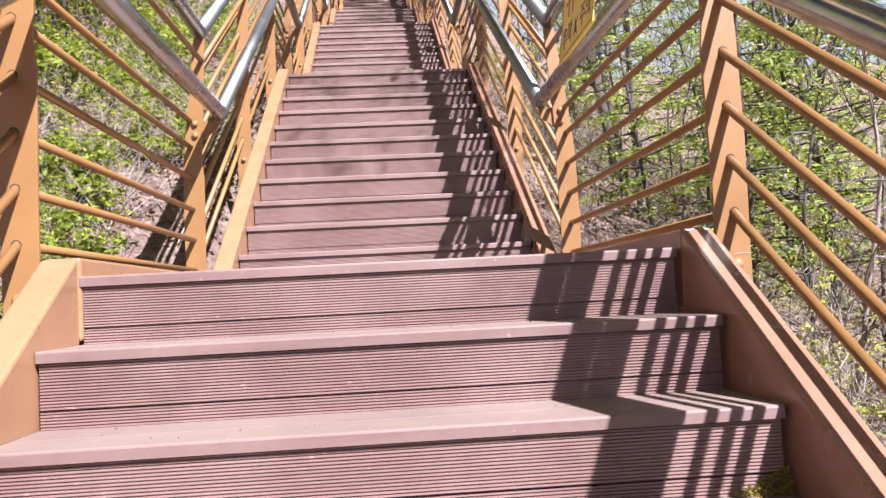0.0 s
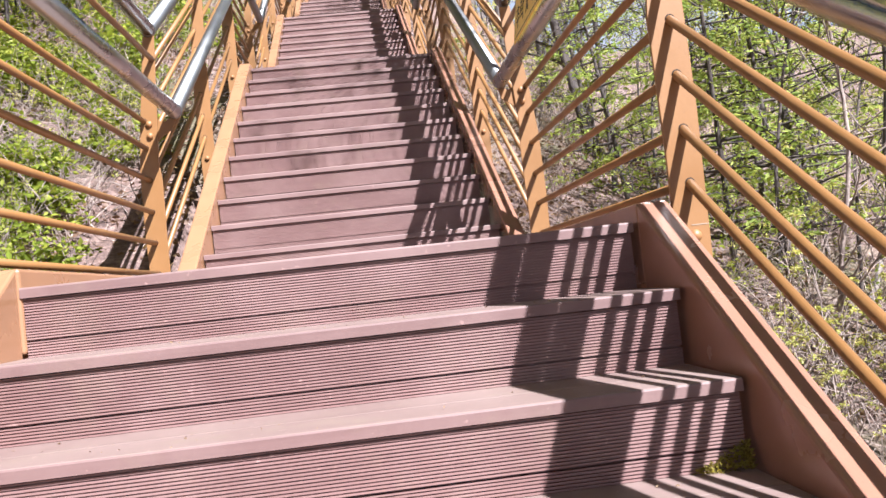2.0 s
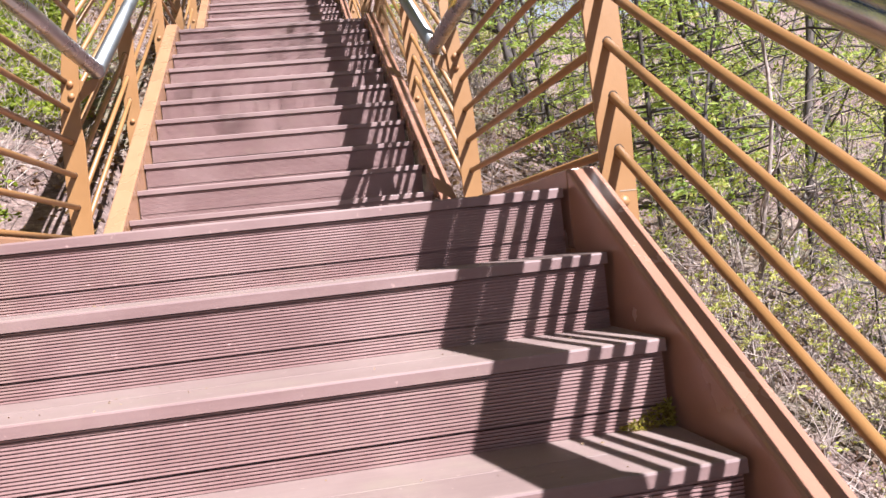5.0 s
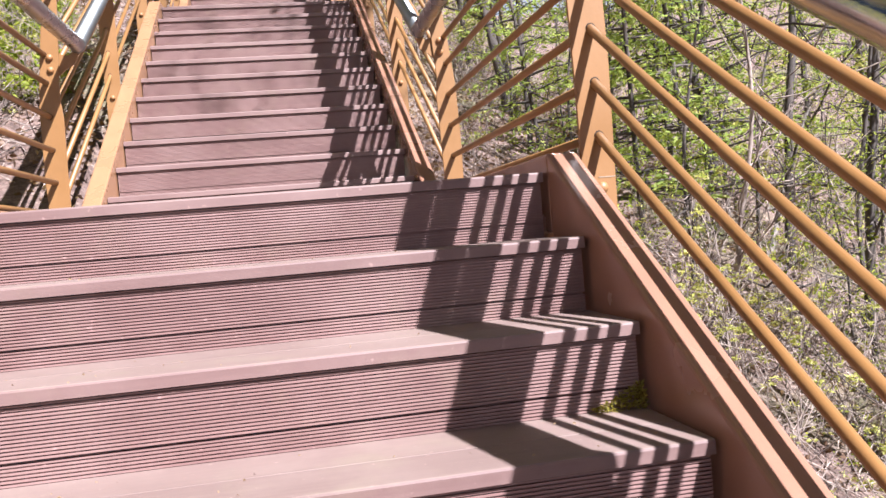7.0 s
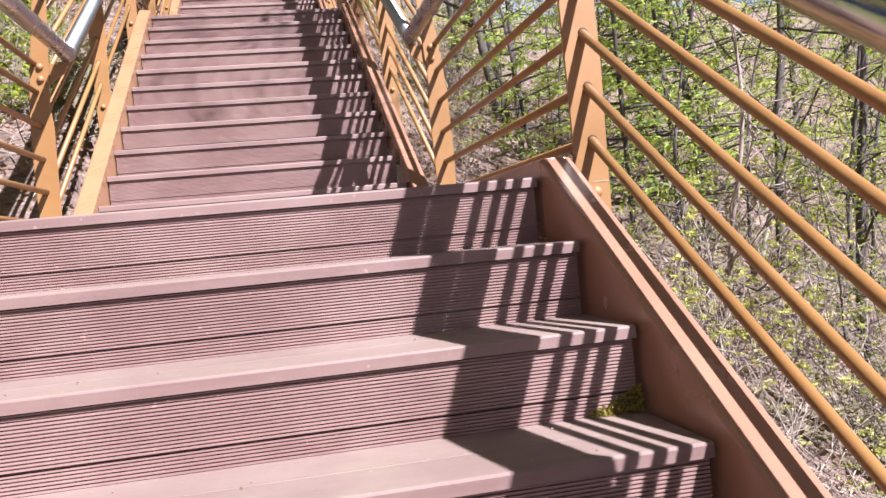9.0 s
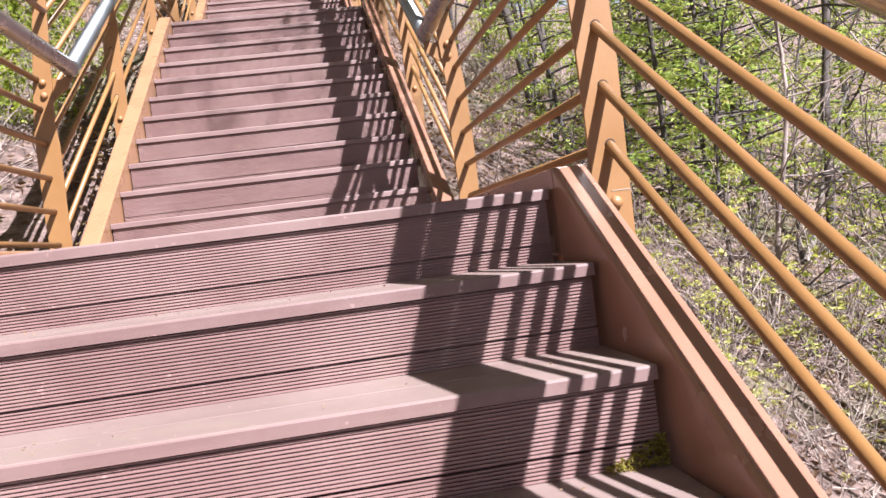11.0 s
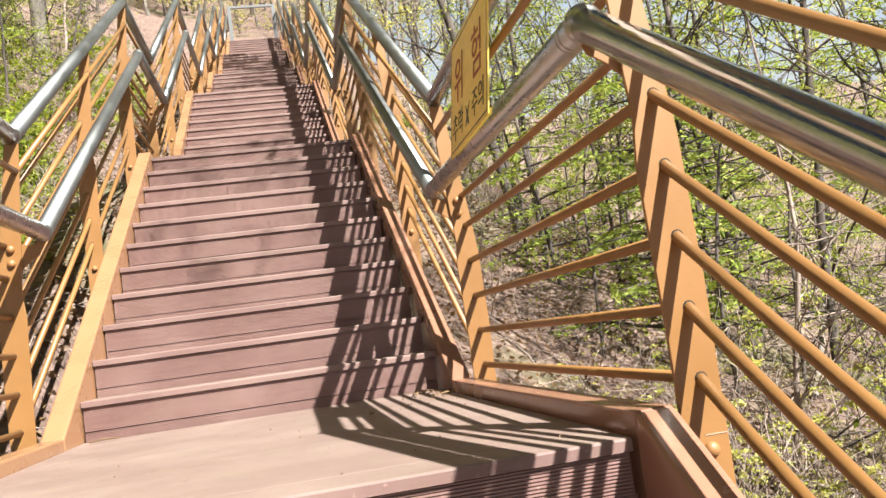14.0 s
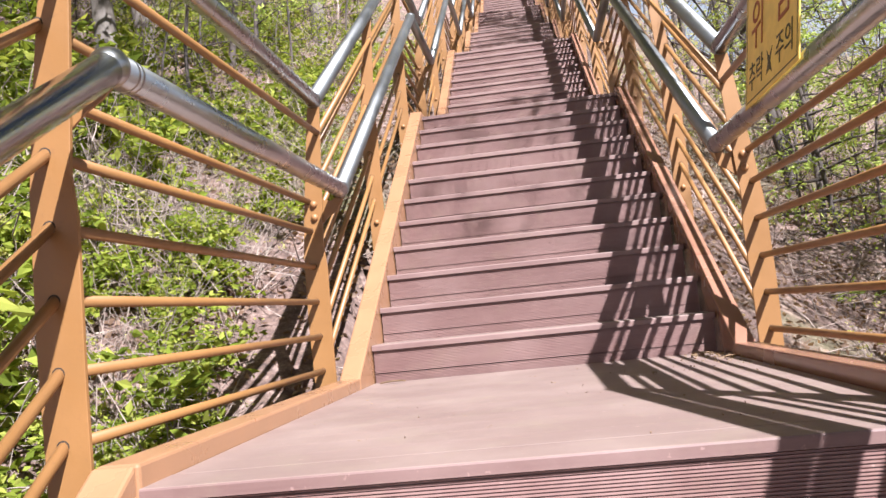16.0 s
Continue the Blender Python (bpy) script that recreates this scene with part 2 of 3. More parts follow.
def height_at(x, y):
    base = 0.43 * y - 0.62
    if y < -3:
        base = -1.91 + 0.194 * (y + 3)
    if y < -6.2:
        base = -2.53 + 0.30 * (y + 6.2)
    if y > 21:
        base = 0.43 * 21 - 0.62 + 1.05 * (1 - math.exp(-(y - 21) / 1.2)) + 0.30 * (y - 21) + 0.22 * max(0.0, y - 24.5)
    if x < -0.3:
        d = -0.3 - x
        base += 0.56 * min(1.0, d / 0.6) * min(1.0, max(0.55, (y + 1.6) / 1.8) * min(1.0, max(0.0, (y + 4.5) / 2.0))) + 0.30 * d + 0.012 * min(d, 20) ** 2 * (d > 0)
    if x > 1.9:
        d = x - 1.9
        base += -0.62 * d * math.exp(-d / 9.0) if d < 9 else -0.62 * 9 * math.exp(-1.0) + 0.07 * (d - 9)
        base -= 0.20 * max(0.0, y) * min(1.0, max(0.0, (x - 5) / 10))
    if -2.0 < x < -0.1 and -1.5 < y < 21:
        base += max(0.0, walking_line(y) - 0.34 - base) * min(1.0, (x + 2.0) / 1.2) * min(1.0, (y + 1.5) / 1.5)
    far = max(0.0, math.hypot(x, y - 5) - 70)
    base -= 0.35 * far
    amp = min(1.0, max(0.0, abs(x - 0.8) - 1.0) / 2.0)
    base += amp * (0.25 * noise.noise(Vector((x * 0.35, y * 0.35, 0))) + 0.10 * noise.noise(Vector((x * 1.3, y * 1.3, 3))))
    return max(base, -45.0)


# ---- stairs ----
WIDE, GO, RISE = 1.606, 0.2942, 0.18
NOSE, OVER = 0.027, 0.014
# flights: first nosing's y, level below it, number of risers
LANDING_FRONT, STEPS_BELOW, GO_BELOW = -2.345, 14, 0.289
FLIGHTS = [(LANDING_FRONT - (STEPS_BELOW - 1) * GO_BELOW, -STEPS_BELOW * RISE, STEPS_BELOW, GO_BELOW)]
y_at, z_at = 0.0, 0.0
for steps, flat in ((11, 1.656), (11, 2.1), (11, 1.8), (13, 1.8), (14, 1.5)):
    FLIGHTS.append((y_at, z_at, steps, GO))
    y_at += (steps - 1) * GO + flat
    z_at += steps * RISE


def board_mesh(name, deep, thick, round_front):
    """A tread board, x along its length, front edge at y 0, top at z 0."""
    r = 0.005 if round_front else 0.0007
    line = [(0, -thick), (0, -r), (r * 0.3, -r * 0.3), (r, 0), (deep - 0.0007, 0), (deep, -0.0007), (deep, -thick * 0.5), (deep + 0.005, -thick * 0.5), (deep + 0.005, -thick)]
    verts, faces = prism(line, 0, 0.0, WIDE)
    me = bpy.data.meshes.new(name)
    me.from_pydata(verts, [], faces)
    me.materials.append(DECK_TOP)
    me.materials.append(DECK_EDGE)
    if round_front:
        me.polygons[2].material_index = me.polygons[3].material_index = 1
    return me


def ribbed_mesh(name, high):
    """A riser board with grooves along it: face at y 0, foot at z 0."""
    line, pitch, cut = [], 0.0072, 0.0034
    count = int(high / pitch)
    line += [(0.028, -0.008), (0.017, -0.008), (0.017, 0.0)]
    z = 0.0
    for _ in range(count):
        line += [(0.0, z), (0.0, z + pitch - cut), (0.0055, z + pitch - cut + 0.0004), (0.0055, z + pitch - 0.0004)]
        z += pitch
    line += [(0.0, z), (0.0, high), (0.017, high), (0.017, high + 0.005), (0.028, high + 0.005)]
    verts, faces = prism(line, 0, 0.004, WIDE - 0.006)
    me = bpy.data.meshes.new(name)
    me.from_pydata(verts, [], faces)
    me.materials.append(DECK_FACE)
    return me


def piece(name, me, parent, at):
    ob = new(name, me)
    ob.location = at
    ob.parent = parent
    return ob


def sloped_box(y0, z0, y1, z1, x0, x1, deep, bevel=0.008):
    """A beam with a sloping top from (y0, z0) to (y1, z1), cut upright at its ends."""
    return prism_bm([(y0, z0 - deep), (y0, z0), (y1, z1), (y1, z1 - deep)], 0, x0, x1, bevel)


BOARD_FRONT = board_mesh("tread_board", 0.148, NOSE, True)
BOARD_BACK = board_mesh("tread_board_back", 0.148, NOSE, False)
PLANK = board_mesh("landing_plank", 0.1459, NOSE, False)
RISER_WIDE, RISER_STRIP = ribbed_mesh("riser_board", 0.1035), ribbed_mesh("riser_strip", 0.0385)
KERB_UP, BEAM_W, LOWER_X = 0.050, 0.098, -0.006

for number, (y0, z0, steps, go) in enumerate(FLIGHTS):
    flight = tagged(empty("stair_flight"), "reddish-brown composite deck stairs with ribbed risers and ochre stringers", "stairs", "flights of the hillside stairs")
    for k in range(1, steps + 1):
        y, z = y0 + (k - 1) * go, z0 + k * RISE
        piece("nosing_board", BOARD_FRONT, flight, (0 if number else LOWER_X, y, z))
        if k < steps:
            piece("tread_board", BOARD_BACK, flight, (0 if number else LOWER_X, y + 0.151, z))
        piece("riser_board", RISER_WIDE, flight, (0 if number else LOWER_X, y + (OVER if number else 0.010), z - NOSE - 0.003 - 0.104))
        piece("riser_strip", RISER_STRIP, flight, (0 if number else LOWER_X, y + (OVER if number else 0.010), z - RISE + 0.001))
    ya, yb = y0 - go, y0 + (steps - 1) * go
    za, zb = z0 + KERB_UP, z0 + steps * RISE + KERB_UP
    off = 0 if number else LOWER_X
    for x0, x1 in ((-BEAM_W + off, -0.003 + off), (WIDE + 0.010 + off * 0.3, WIDE + BEAM_W + off * 0.3)):
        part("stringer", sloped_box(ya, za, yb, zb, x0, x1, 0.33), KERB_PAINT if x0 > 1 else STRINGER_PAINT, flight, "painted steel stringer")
    # landing at the head of this flight
    top = z0 + steps * RISE
    front = y0 + (steps - 1) * go
    back = FLIGHTS[number + 1][0] if number + 1 < len(FLIGHTS) else front + 1.5
    landing = tagged(empty("landing"), "flat landing of reddish-brown deck planks with ochre kerbs", "landing", "landings of the hillside stairs")
    y = front + 0.1505
    while y + 0.02 < back + OVER:
        piece("plank", PLANK, landing, (0, y, top))
        y += 0.1465
    for x0, x1 in ((-BEAM_W, -0.003), (WIDE + 0.010, WIDE + BEAM_W)):
        for y in (front + 0.12, back - 0.2):
            low = height_at((x0 + x1) / 2, y) - 0.3
            if low < top - 0.35:
                part("support_column", box_bm(x0 + 0.012, x1 - 0.012, y - 0.04, y + 0.04, low, top - 0.165, 0.004), STRINGER_PAINT, landing)
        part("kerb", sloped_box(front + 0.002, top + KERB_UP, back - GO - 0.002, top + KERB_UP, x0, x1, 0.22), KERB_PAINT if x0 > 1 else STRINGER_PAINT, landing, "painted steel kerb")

# ---- railings ----
ROD_Z = [0.095, 0.25, 0.407, 0.568, 0.73, 0.868, 1.025, 1.18]
HEAD = 0.970
TOP_Z, HAND_Z, HAND_HEAD, HAND_FOOT = 1.333, 0.908, 0.878, 0.958
POST_X, TOP_X = 0.176, 0.112
HAND_OUT = {1: 0.046, -1: 0.022}
ROD_R, TOP_R, HAND_R = 0.0135, 0.037, 0.0375
# outline of a post plate: offset outwards from the stair's edge, height over the walking line
POST_IN = [(0.116, -0.34), (0.118, 0.20), (0.112, 0.56), (0.122, 0.66), (0.112, 0.82), (0.085, 1.300)]
POST_OUT = [(0.142, 1.300), (0.196, 0.84), (0.217, 0.62), (0.222, 0.30), (0.216, 0.0), (0.212, -0.34)]


def sided(side, out):
    return WIDE + out if side > 0 else -out


def rail_post(side, y, z, parent, hand_z, bolted, near, shrink):
    line = [(sided(side, a), z + b) for a, b in POST_IN + POST_OUT]
    post = part("post", prism_bm(line, 1, y - 0.006, y + 0.006, 0.0015), PAINT, parent, "shaped ochre steel plate post")
    for h in (0.79, 0.85, -0.05) if bolted else (-0.055,):
        for f in (-1, 1):
            bm = bmesh.new()
            bmesh.ops.create_uvsphere(bm, u_segments=10, v_segments=6, radius=0.017, matrix=pose(sided(side, 0.150 if bolted else 0.172), y + f * 0.011, z + h) @ Matrix.Diagonal((1, 0.8, 1, 1)))
            part("bolt", bm, BOLT, post, smooth=True)
    if near:
        for h in ROD_Z:
            x = sided(side, POST_X - (0.070 if h > 1.1 else 0.0))
            # dark ring drawn as the shaded gap round the rod, not a weld
            part("gap_shade_ring", tube_bm([(x, y - 0.0072, z + h * shrink), (x, y + 0.0072, z + h * shrink)], ROD_R * 1.07, 12), GAP_SHADE, post, smooth=True)
    # curved arm that carries the handrail
    arm = [(0.18, 0.74), (0.13, 0.75), (0.085, 0.79), (0.045, 0.815), (HAND_OUT[side] - 0.012, hand_z - HAND_R + 0.008), (HAND_OUT[side] + 0.02, hand_z - HAND_R + 0.008), (0.075, 0.86), (0.12, 0.875), (0.18, 0.88)]
    part("bracket", prism_bm([(sided(side, u), z + h) for u, h in arm], 1, y + 0.007, y + 0.015, 0.001), PAINT, post)
    return post


def railing(side, ya, za, yb, zb, posts, bolted, caption, steel, lowest=False):
    """One straight stretch of railing between (ya, za) and (yb, zb) on the walking line."""
    rail = tagged(empty("railing"), caption, "railing", "railings of the hillside stairs")
    slopes = zb - za > 0.01
    ha, hb = (HAND_FOOT if lowest else HAND_Z, HAND_HEAD) if slopes else (HAND_HEAD, HAND_Z)
    ka, kb = (1.0, HEAD) if slopes else (HEAD, 1.0)
    for y in posts:
        u = (y - ya) / (yb - ya)
        rail_post(side, y, za + (zb - za) * u, rail, ha + (hb - ha) * u, y in bolted, yb < 6, ka + (kb - ka) * u)
    for h in ROD_Z:
        x = sided(side, POST_X - (0.070 if h > 1.1 else 0.0))
        part("rod", tube_bm([(x, ya, za + h * ka), (x, yb, zb + h * kb)], ROD_R, 10), PAINT, rail, smooth=True)
    tx, hx = sided(side, TOP_X), sided(side, HAND_OUT[side])
    part("top_rail", tube_bm([(tx, ya, za + TOP_Z), (tx, yb, zb + TOP_Z)], TOP_R, 20), steel, rail, "stainless steel tube", smooth=True)
    hand = part("handrail", tube_bm([(hx, ya, za + ha), (hx, yb, zb + hb)], HAND_R, 40), steel, rail, "stainless steel tube", smooth=True)
    for x, h, r in ((tx, TOP_Z, TOP_R), (hx, ha, HAND_R)):
        bm = bmesh.new()
        bmesh.ops.create_uvsphere(bm, u_segments=24, v_segments=14, radius=r * (1.06 if slopes else 1.17), matrix=pose(x, ya, za + h))
        part("elbow", bm, steel, rail, "welded stainless elbow", smooth=True)
    way = (Vector((0, yb, zb + hb)) - Vector((0, ya, za + ha))).normalized()
    for s in (0.055, 0.075) if not slopes else ():
        c = Vector((hx, ya, za + ha)) + way * s
        part("collar", tube_bm([c, c + way * 0.012], HAND_R * 1.035, 24), steel, hand, smooth=True)
    return rail


for number, (y0, z0, steps, go) in enumerate(FLIGHTS):
    front = y0 + (steps - 1) * go
    top = z0 + steps * RISE
    back = FLIGHTS[number + 1][0] if number + 1 < len(FLIGHTS) else front + 1.5
    foot = y0 - 0.26
    head = front + 0.030
    n_mid = max(1, round((head - foot) / 1.6) - 1)
    mids = [foot + (head - foot) * (i + 1) / (n_mid + 1) for i in range(n_mid)]
    if number == 0:
        mids = [head - 2.95, head - 1.47]
    for side in (-1, 1):
        railing(side, foot, z0, head, top, mids, (), "sloping ochre railing with stainless handrails beside the stairs", STEEL_DULL if number else STEEL, number == 0)
        railing(side, head, top, back - 0.26, top, [head, back - 0.26], (back - 0.26,), "level ochre railing with stainless handrails beside the landing", STEEL_DULL if number else STEEL_DARKENED)

# ---- ground ----
def spread(a, b, near, n):
    """n + 1 coordinates from a to b, dense round near."""
    out = []
    for i in range(n + 1):
        u = 2 * i / n - 1
        s = math.copysign(abs(u) ** 2.6, u)
        out.append(near + (s * (b - near) if s > 0 else s * (near - a)))
    return out


xs, ys = spread(-400, 400, 0.8, 150), spread(-400, 400, 2.0, 150)
verts = [(x, y, height_at(x, y)) for y in ys for x in xs]
nx = len(xs)
faces = [(j * nx + i, j * nx + i + 1, (j + 1) * nx + i + 1, (j + 1) * nx + i) for j in range(len(ys) - 1) for i in range(nx - 1)]
tagged(mesh_part("ground", verts, faces, FOREST_FLOOR, smooth=True), "steep forest floor of brown leaf litter and earth", "ground", kind="structure")

# pale haze of the far sky above the ridge
m, n, l, p = shader("far_haze")
glow = n.new("ShaderNodeEmission")
hz = noise_at(n, l, world_place(n), 0.012, 3.0)
l.new(ramp(n, l, hz, [(0.35, (0.72, 0.84, 1.0)), (0.65, (1.0, 1.0, 1.0))]), glow.inputs[0])
glow.inputs[1].default_value = 0.215
l.new(glow.outputs[0], n["Material Output"].inputs[0])
ring = [(330 * math.cos(2 * math.pi * k / 64), 330 * math.sin(2 * math.pi * k / 64)) for k in range(64)]
verts = [(x, y, -60) for x, y in ring] + [(x, y, 175) for x, y in ring]
tagged(mesh_part("backdrop", verts, [(k, (k + 1) % 64, 64 + (k + 1) % 64, 64 + k) for k in range(64)], m), "pale hazy sky beyond the wooded ridges", "sky", kind="structure")

# ---- woods ----
class Wood:
    """Collects tapered tubes and leaves for one plant."""

    def __init__(self, seed):
        self.rng = np.random.default_rng(seed)
        self.verts, self.faces, self.leaf_v, self.leaf_f = [], [], [], []

    def tube(self, pts, r0, r1, sides):
        pts = np.asarray(pts, float)
        start = len(self.verts)
        n = len(pts)
        for i, q in enumerate(pts):
            d = pts[min(i + 1, n - 1)] - pts[max(i - 1, 0)]
            d /= np.linalg.norm(d) + 1e-9
            a = np.cross(d, (0.31, 0.95, 0.05) if abs(d[2]) > 0.8 else (0, 0, 1))
            a /= np.linalg.norm(a) + 1e-9
            b = np.cross(d, a)
            r = r0 + (r1 - r0) * (i / (n - 1)) ** 0.9
            for k in range(sides):
                t = 2 * math.pi * k / sides
                self.verts.append(tuple(q + r * (math.cos(t) * a + math.sin(t) * b)))
        for i in range(n - 1):
            for k in range(sides):
                o, o2 = start + i * sides, start + (i + 1) * sides
                self.faces.append((o + k, o + (k + 1) % sides, o2 + (k + 1) % sides, o2 + k))

    def limb(self, start, way, length, r0, r1, steps, sides, wander, lift=0.0):
        pts, q, d = [np.array(start, float)], np.array(start, float), np.array(way, float)
        for _ in range(steps):
            d = d + self.rng.normal(0, wander, 3) + np.array((0, 0, lift))
            d /= np.linalg.norm(d)
            q = q + d * length / steps
            pts.append(q.copy())
        self.tube(pts, r0, r1, sides)
        return np.array(pts)

    def leaf(self, at, size, droop=0.3, wide=0.5):
        u = self.rng.normal(0, 1, 3)
        u[2] = u[2] * 0.5 - droop
        u /= np.linalg.norm(u)
        w = np.cross(u, self.rng.normal(0, 1, 3))
        w /= np.linalg.norm(w) + 1e-9
        n = np.cross(u, w)
        s = size * self.rng.uniform(0.6, 1.25)
        o = len(self.leaf_v)
        at = np.asarray(at, float)
        self.leaf_v += [tuple(at), tuple(at + u * s * 0.5 + w * s * wide * 0.5 + n * s * 0.08), tuple(at + u * s), tuple(at + u * s * 0.5 - w * s * wide * 0.5 + n * s * 0.08)]
        self.leaf_f.append((o, o + 1, o + 2, o + 3))

    def thing(self, name, label, category, group, bark, leaves, trunk_name="trunk", crown_name="crown"):
        ob = tagged(empty(name), label, category, group)
        mesh_part(trunk_name, self.verts, self.faces, bark, ob, smooth=True)
        if self.leaf_f:
            mesh_part(crown_name, self.leaf_v, self.leaf_f, leaves, ob)
        return ob


def broadleaf(seed, tall, girth, leaves, leaf_size, first=0.3, spread_out=0.24, far=False, bend=0.075):
    w = Wood(seed)
    r = w.rng
    trunk = w.limb((0, 0, -0.3), (r.normal(0, 0.05), r.normal(0, 0.05), 1), tall + 0.3, girth, girth * 0.18, 14, 9, bend, 0.03)
    tips = []
    for i in range(int(13 + tall * 1.1)):
        u = r.uniform(first, 0.97)
        f = u * (len(trunk) - 1)
        q = trunk[int(f)] * (1 - f % 1) + trunk[min(int(f) + 1, len(trunk) - 1)] * (f % 1)
        a = r.uniform(0, 2 * math.pi)
        long = tall * spread_out * r.uniform(0.55, 1.2) * (1.15 - 0.6 * u)
        b = w.limb(q, (math.cos(a), math.sin(a), r.uniform(0.15, 0.9)), long, girth * 0.34 * (1.2 - u), 0.006, 4 if far else 6, 3 if far else 4, 0.17, 0.04)
        for j in range(2 if far else 4):
            k = r.integers(2, len(b))
            c = w.limb(b[k], r.normal(0, 1, 3) + (0, 0, 0.25), long * r.uniform(0.25, 0.5), 0.010, 0.003, 3, 3, 0.25, 0.02)
            tips.append(c)
            for _ in range(1):
                e = w.limb(c[r.integers(1, len(c))], r.normal(0, 1, 3), long * r.uniform(0.12, 0.25), 0.005, 0.002, 2, 3, 0.3)
                tips.append(e)
    for _ in range(leaves // 8):
        c = tips[r.integers(0, len(tips))]
        q = c[r.integers(1, len(c))] + r.normal(0, 0.07, 3)
        for _ in range(r.integers(4, 13)):
            w.leaf(q + r.normal(0, 0.9 * leaf_size, 3), leaf_size)
    return w


def fir(seed, tall, girth, sprays):
    w = Wood(seed)
    r = w.rng
    trunk = w.limb((0, 0, -0.3), (0, 0, 1), tall + 0.3, girth, 0.01, 12, 9, 0.015, 0.05)
    for i in range(30):
        u = 0.14 + 0.84 * (i / 46) + r.uniform(-0.01, 0.01)
        f = min(u, 0.98) * (len(trunk) - 1)
        q = trunk[int(f)] * (1 - f % 1) + trunk[int(f) + 1] * (f % 1)
        a = i * 2.4 + r.uniform(-0.3, 0.3)
        long = tall * 0.27 * (1.08 - u) * r.uniform(0.7, 1.2) + 0.2
        b = w.limb(q, (math.cos(a), math.sin(a), 0.12), long, 0.018 * (1.2 - u) + 0.004, 0.003, 7, 5, 0.07, -0.03)
        for _ in range(int(sprays / 46 * (1.3 - 0.6 * u))):
            k = r.uniform(1.2, len(b) - 1.01)
            at = b[int(k)] * (1 - k % 1) + b[int(k) + 1] * (k % 1)
            side = np.cross(b[-1] - b[0], (0, 0, 1))
            side /= np.linalg.norm(side) + 1e-9
            at = at + side * r.normal(0, 0.13 * long * (1.1 - k / len(b))) + (0, 0, r.normal(-0.03, 0.03))
            w.leaf(at, 0.095, 0.25, 0.34)
    return w


def shrub(seed, tall, stems, leaves, leaf_size):
    w = Wood(seed)
    r = w.rng
    tips = []
    for _ in range(stems):
        a, lean = r.uniform(0, 2 * math.pi), r.uniform(0.15, 0.9)
        s = w.limb((r.normal(0, 0.09), r.normal(0, 0.09), -0.08), (lean * math.cos(a), lean * math.sin(a), 1), tall * r.uniform(0.6, 1.1), 0.009, 0.003, 6, 3, 0.16, 0.02)
        for _ in range(5):
            k = r.integers(2, len(s))
            c = w.limb(s[k], r.normal(0, 1, 3) + (0, 0, 0.5), tall * r.uniform(0.2, 0.45), 0.005, 0.002, 3, 3, 0.22, 0.04)
            tips.append(c)
    for _ in range(leaves // 8):
        c = tips[r.integers(0, len(tips))]
        at = c[r.integers(2, len(c))]
        for _ in range(8):
            w.leaf(at + r.normal(0, 1, 3) * (0.6 * leaf_size, 0.6 * leaf_size, 0.25 * leaf_size), leaf_size, 0.05, 0.5)
    return w


WOODS = [
    broadleaf(1, 9.5, 0.060, 2800, 0.052, 0.10).thing("young_tree", "slender dark-barked tree with sparse fresh spring leaves", "tree", "trees of the hillside wood", BARK, LEAF_SPRING),
    broadleaf(2, 11.0, 0.08, 3000, 0.055, 0.10).thing("young_tree", "dark-barked tree with yellow-green spring leaves", "tree", "trees of the hillside wood", BARK, LEAF_SPRING),
    broadleaf(3, 10.0, 0.08, 500, 0.07, 0.1, 0.28).thing("bare_tree", "grey-barked tree with mostly bare spring branches", "tree", "trees of the hillside wood", BARK_PALE, LEAF_SPRING),
    fir(4, 9.0, 0.07, 5600).thing("fir_tree", "young conifer with layered soft green boughs", "tree", "trees of the hillside wood", BARK, LEAF_DEEP),
    broadleaf(5, 4.6, 0.026, 1900, 0.048, 0.1, 0.3).thing("sapling", "thin sapling with fresh light-green leaves", "tree", "trees of the hillside wood", BARK, LEAF_GREEN),
    broadleaf(6, 5.2, 0.035, 260, 0.06, 0.1, 0.32).thing("bare_sapling", "thin tangled sapling with few leaves", "tree", "trees of the hillside wood", TWIG, LEAF_SPRING),
    broadleaf(7, 12.0, 0.15, 2600, 0.08, 0.35).thing("tall_tree", "tall pale-barked tree with thin spring crown", "tree", "trees of the hillside wood", BARK_PALE, LEAF_SPRING),
    broadleaf(8, 11.5, 0.036, 2600, 0.06, 0.56, bend=0.045).thing("high_crowned_tree", "slender tree with a thin leafy crown high above the stairs", "tree", "trees of the hillside wood", BARK, LEAF_SPRING),
    broadleaf(9, 9.0, 0.08, 1000, 0.13, 0.08, far=True).thing("distant_tree", "distant slender tree with pale green spring leaves", "tree", "trees of the hillside wood", BARK, LEAF_SPRING),
    broadleaf(10, 10.0, 0.08, 420, 0.12, 0.08, 0.28, far=True).thing("distant_bare_tree", "distant grey tree with mostly bare branches", "tree", "trees of the hillside wood", BARK_PALE, LEAF_SPRING),
    broadleaf(15, 11.0, 0.05, 5200, 0.085, 0.5).thing("shade_tree", "slender dark-barked tree with a full crown of spring leaves, added to cast shade", "tree", "trees of the hillside wood", BARK, LEAF_SPRING),
    fir(16, 4.4, 0.036, 2500).thing("young_fir", "young conifer with spreading light-green boughs", "tree", "trees of the hillside wood", BARK, LEAF_DEEP),
]
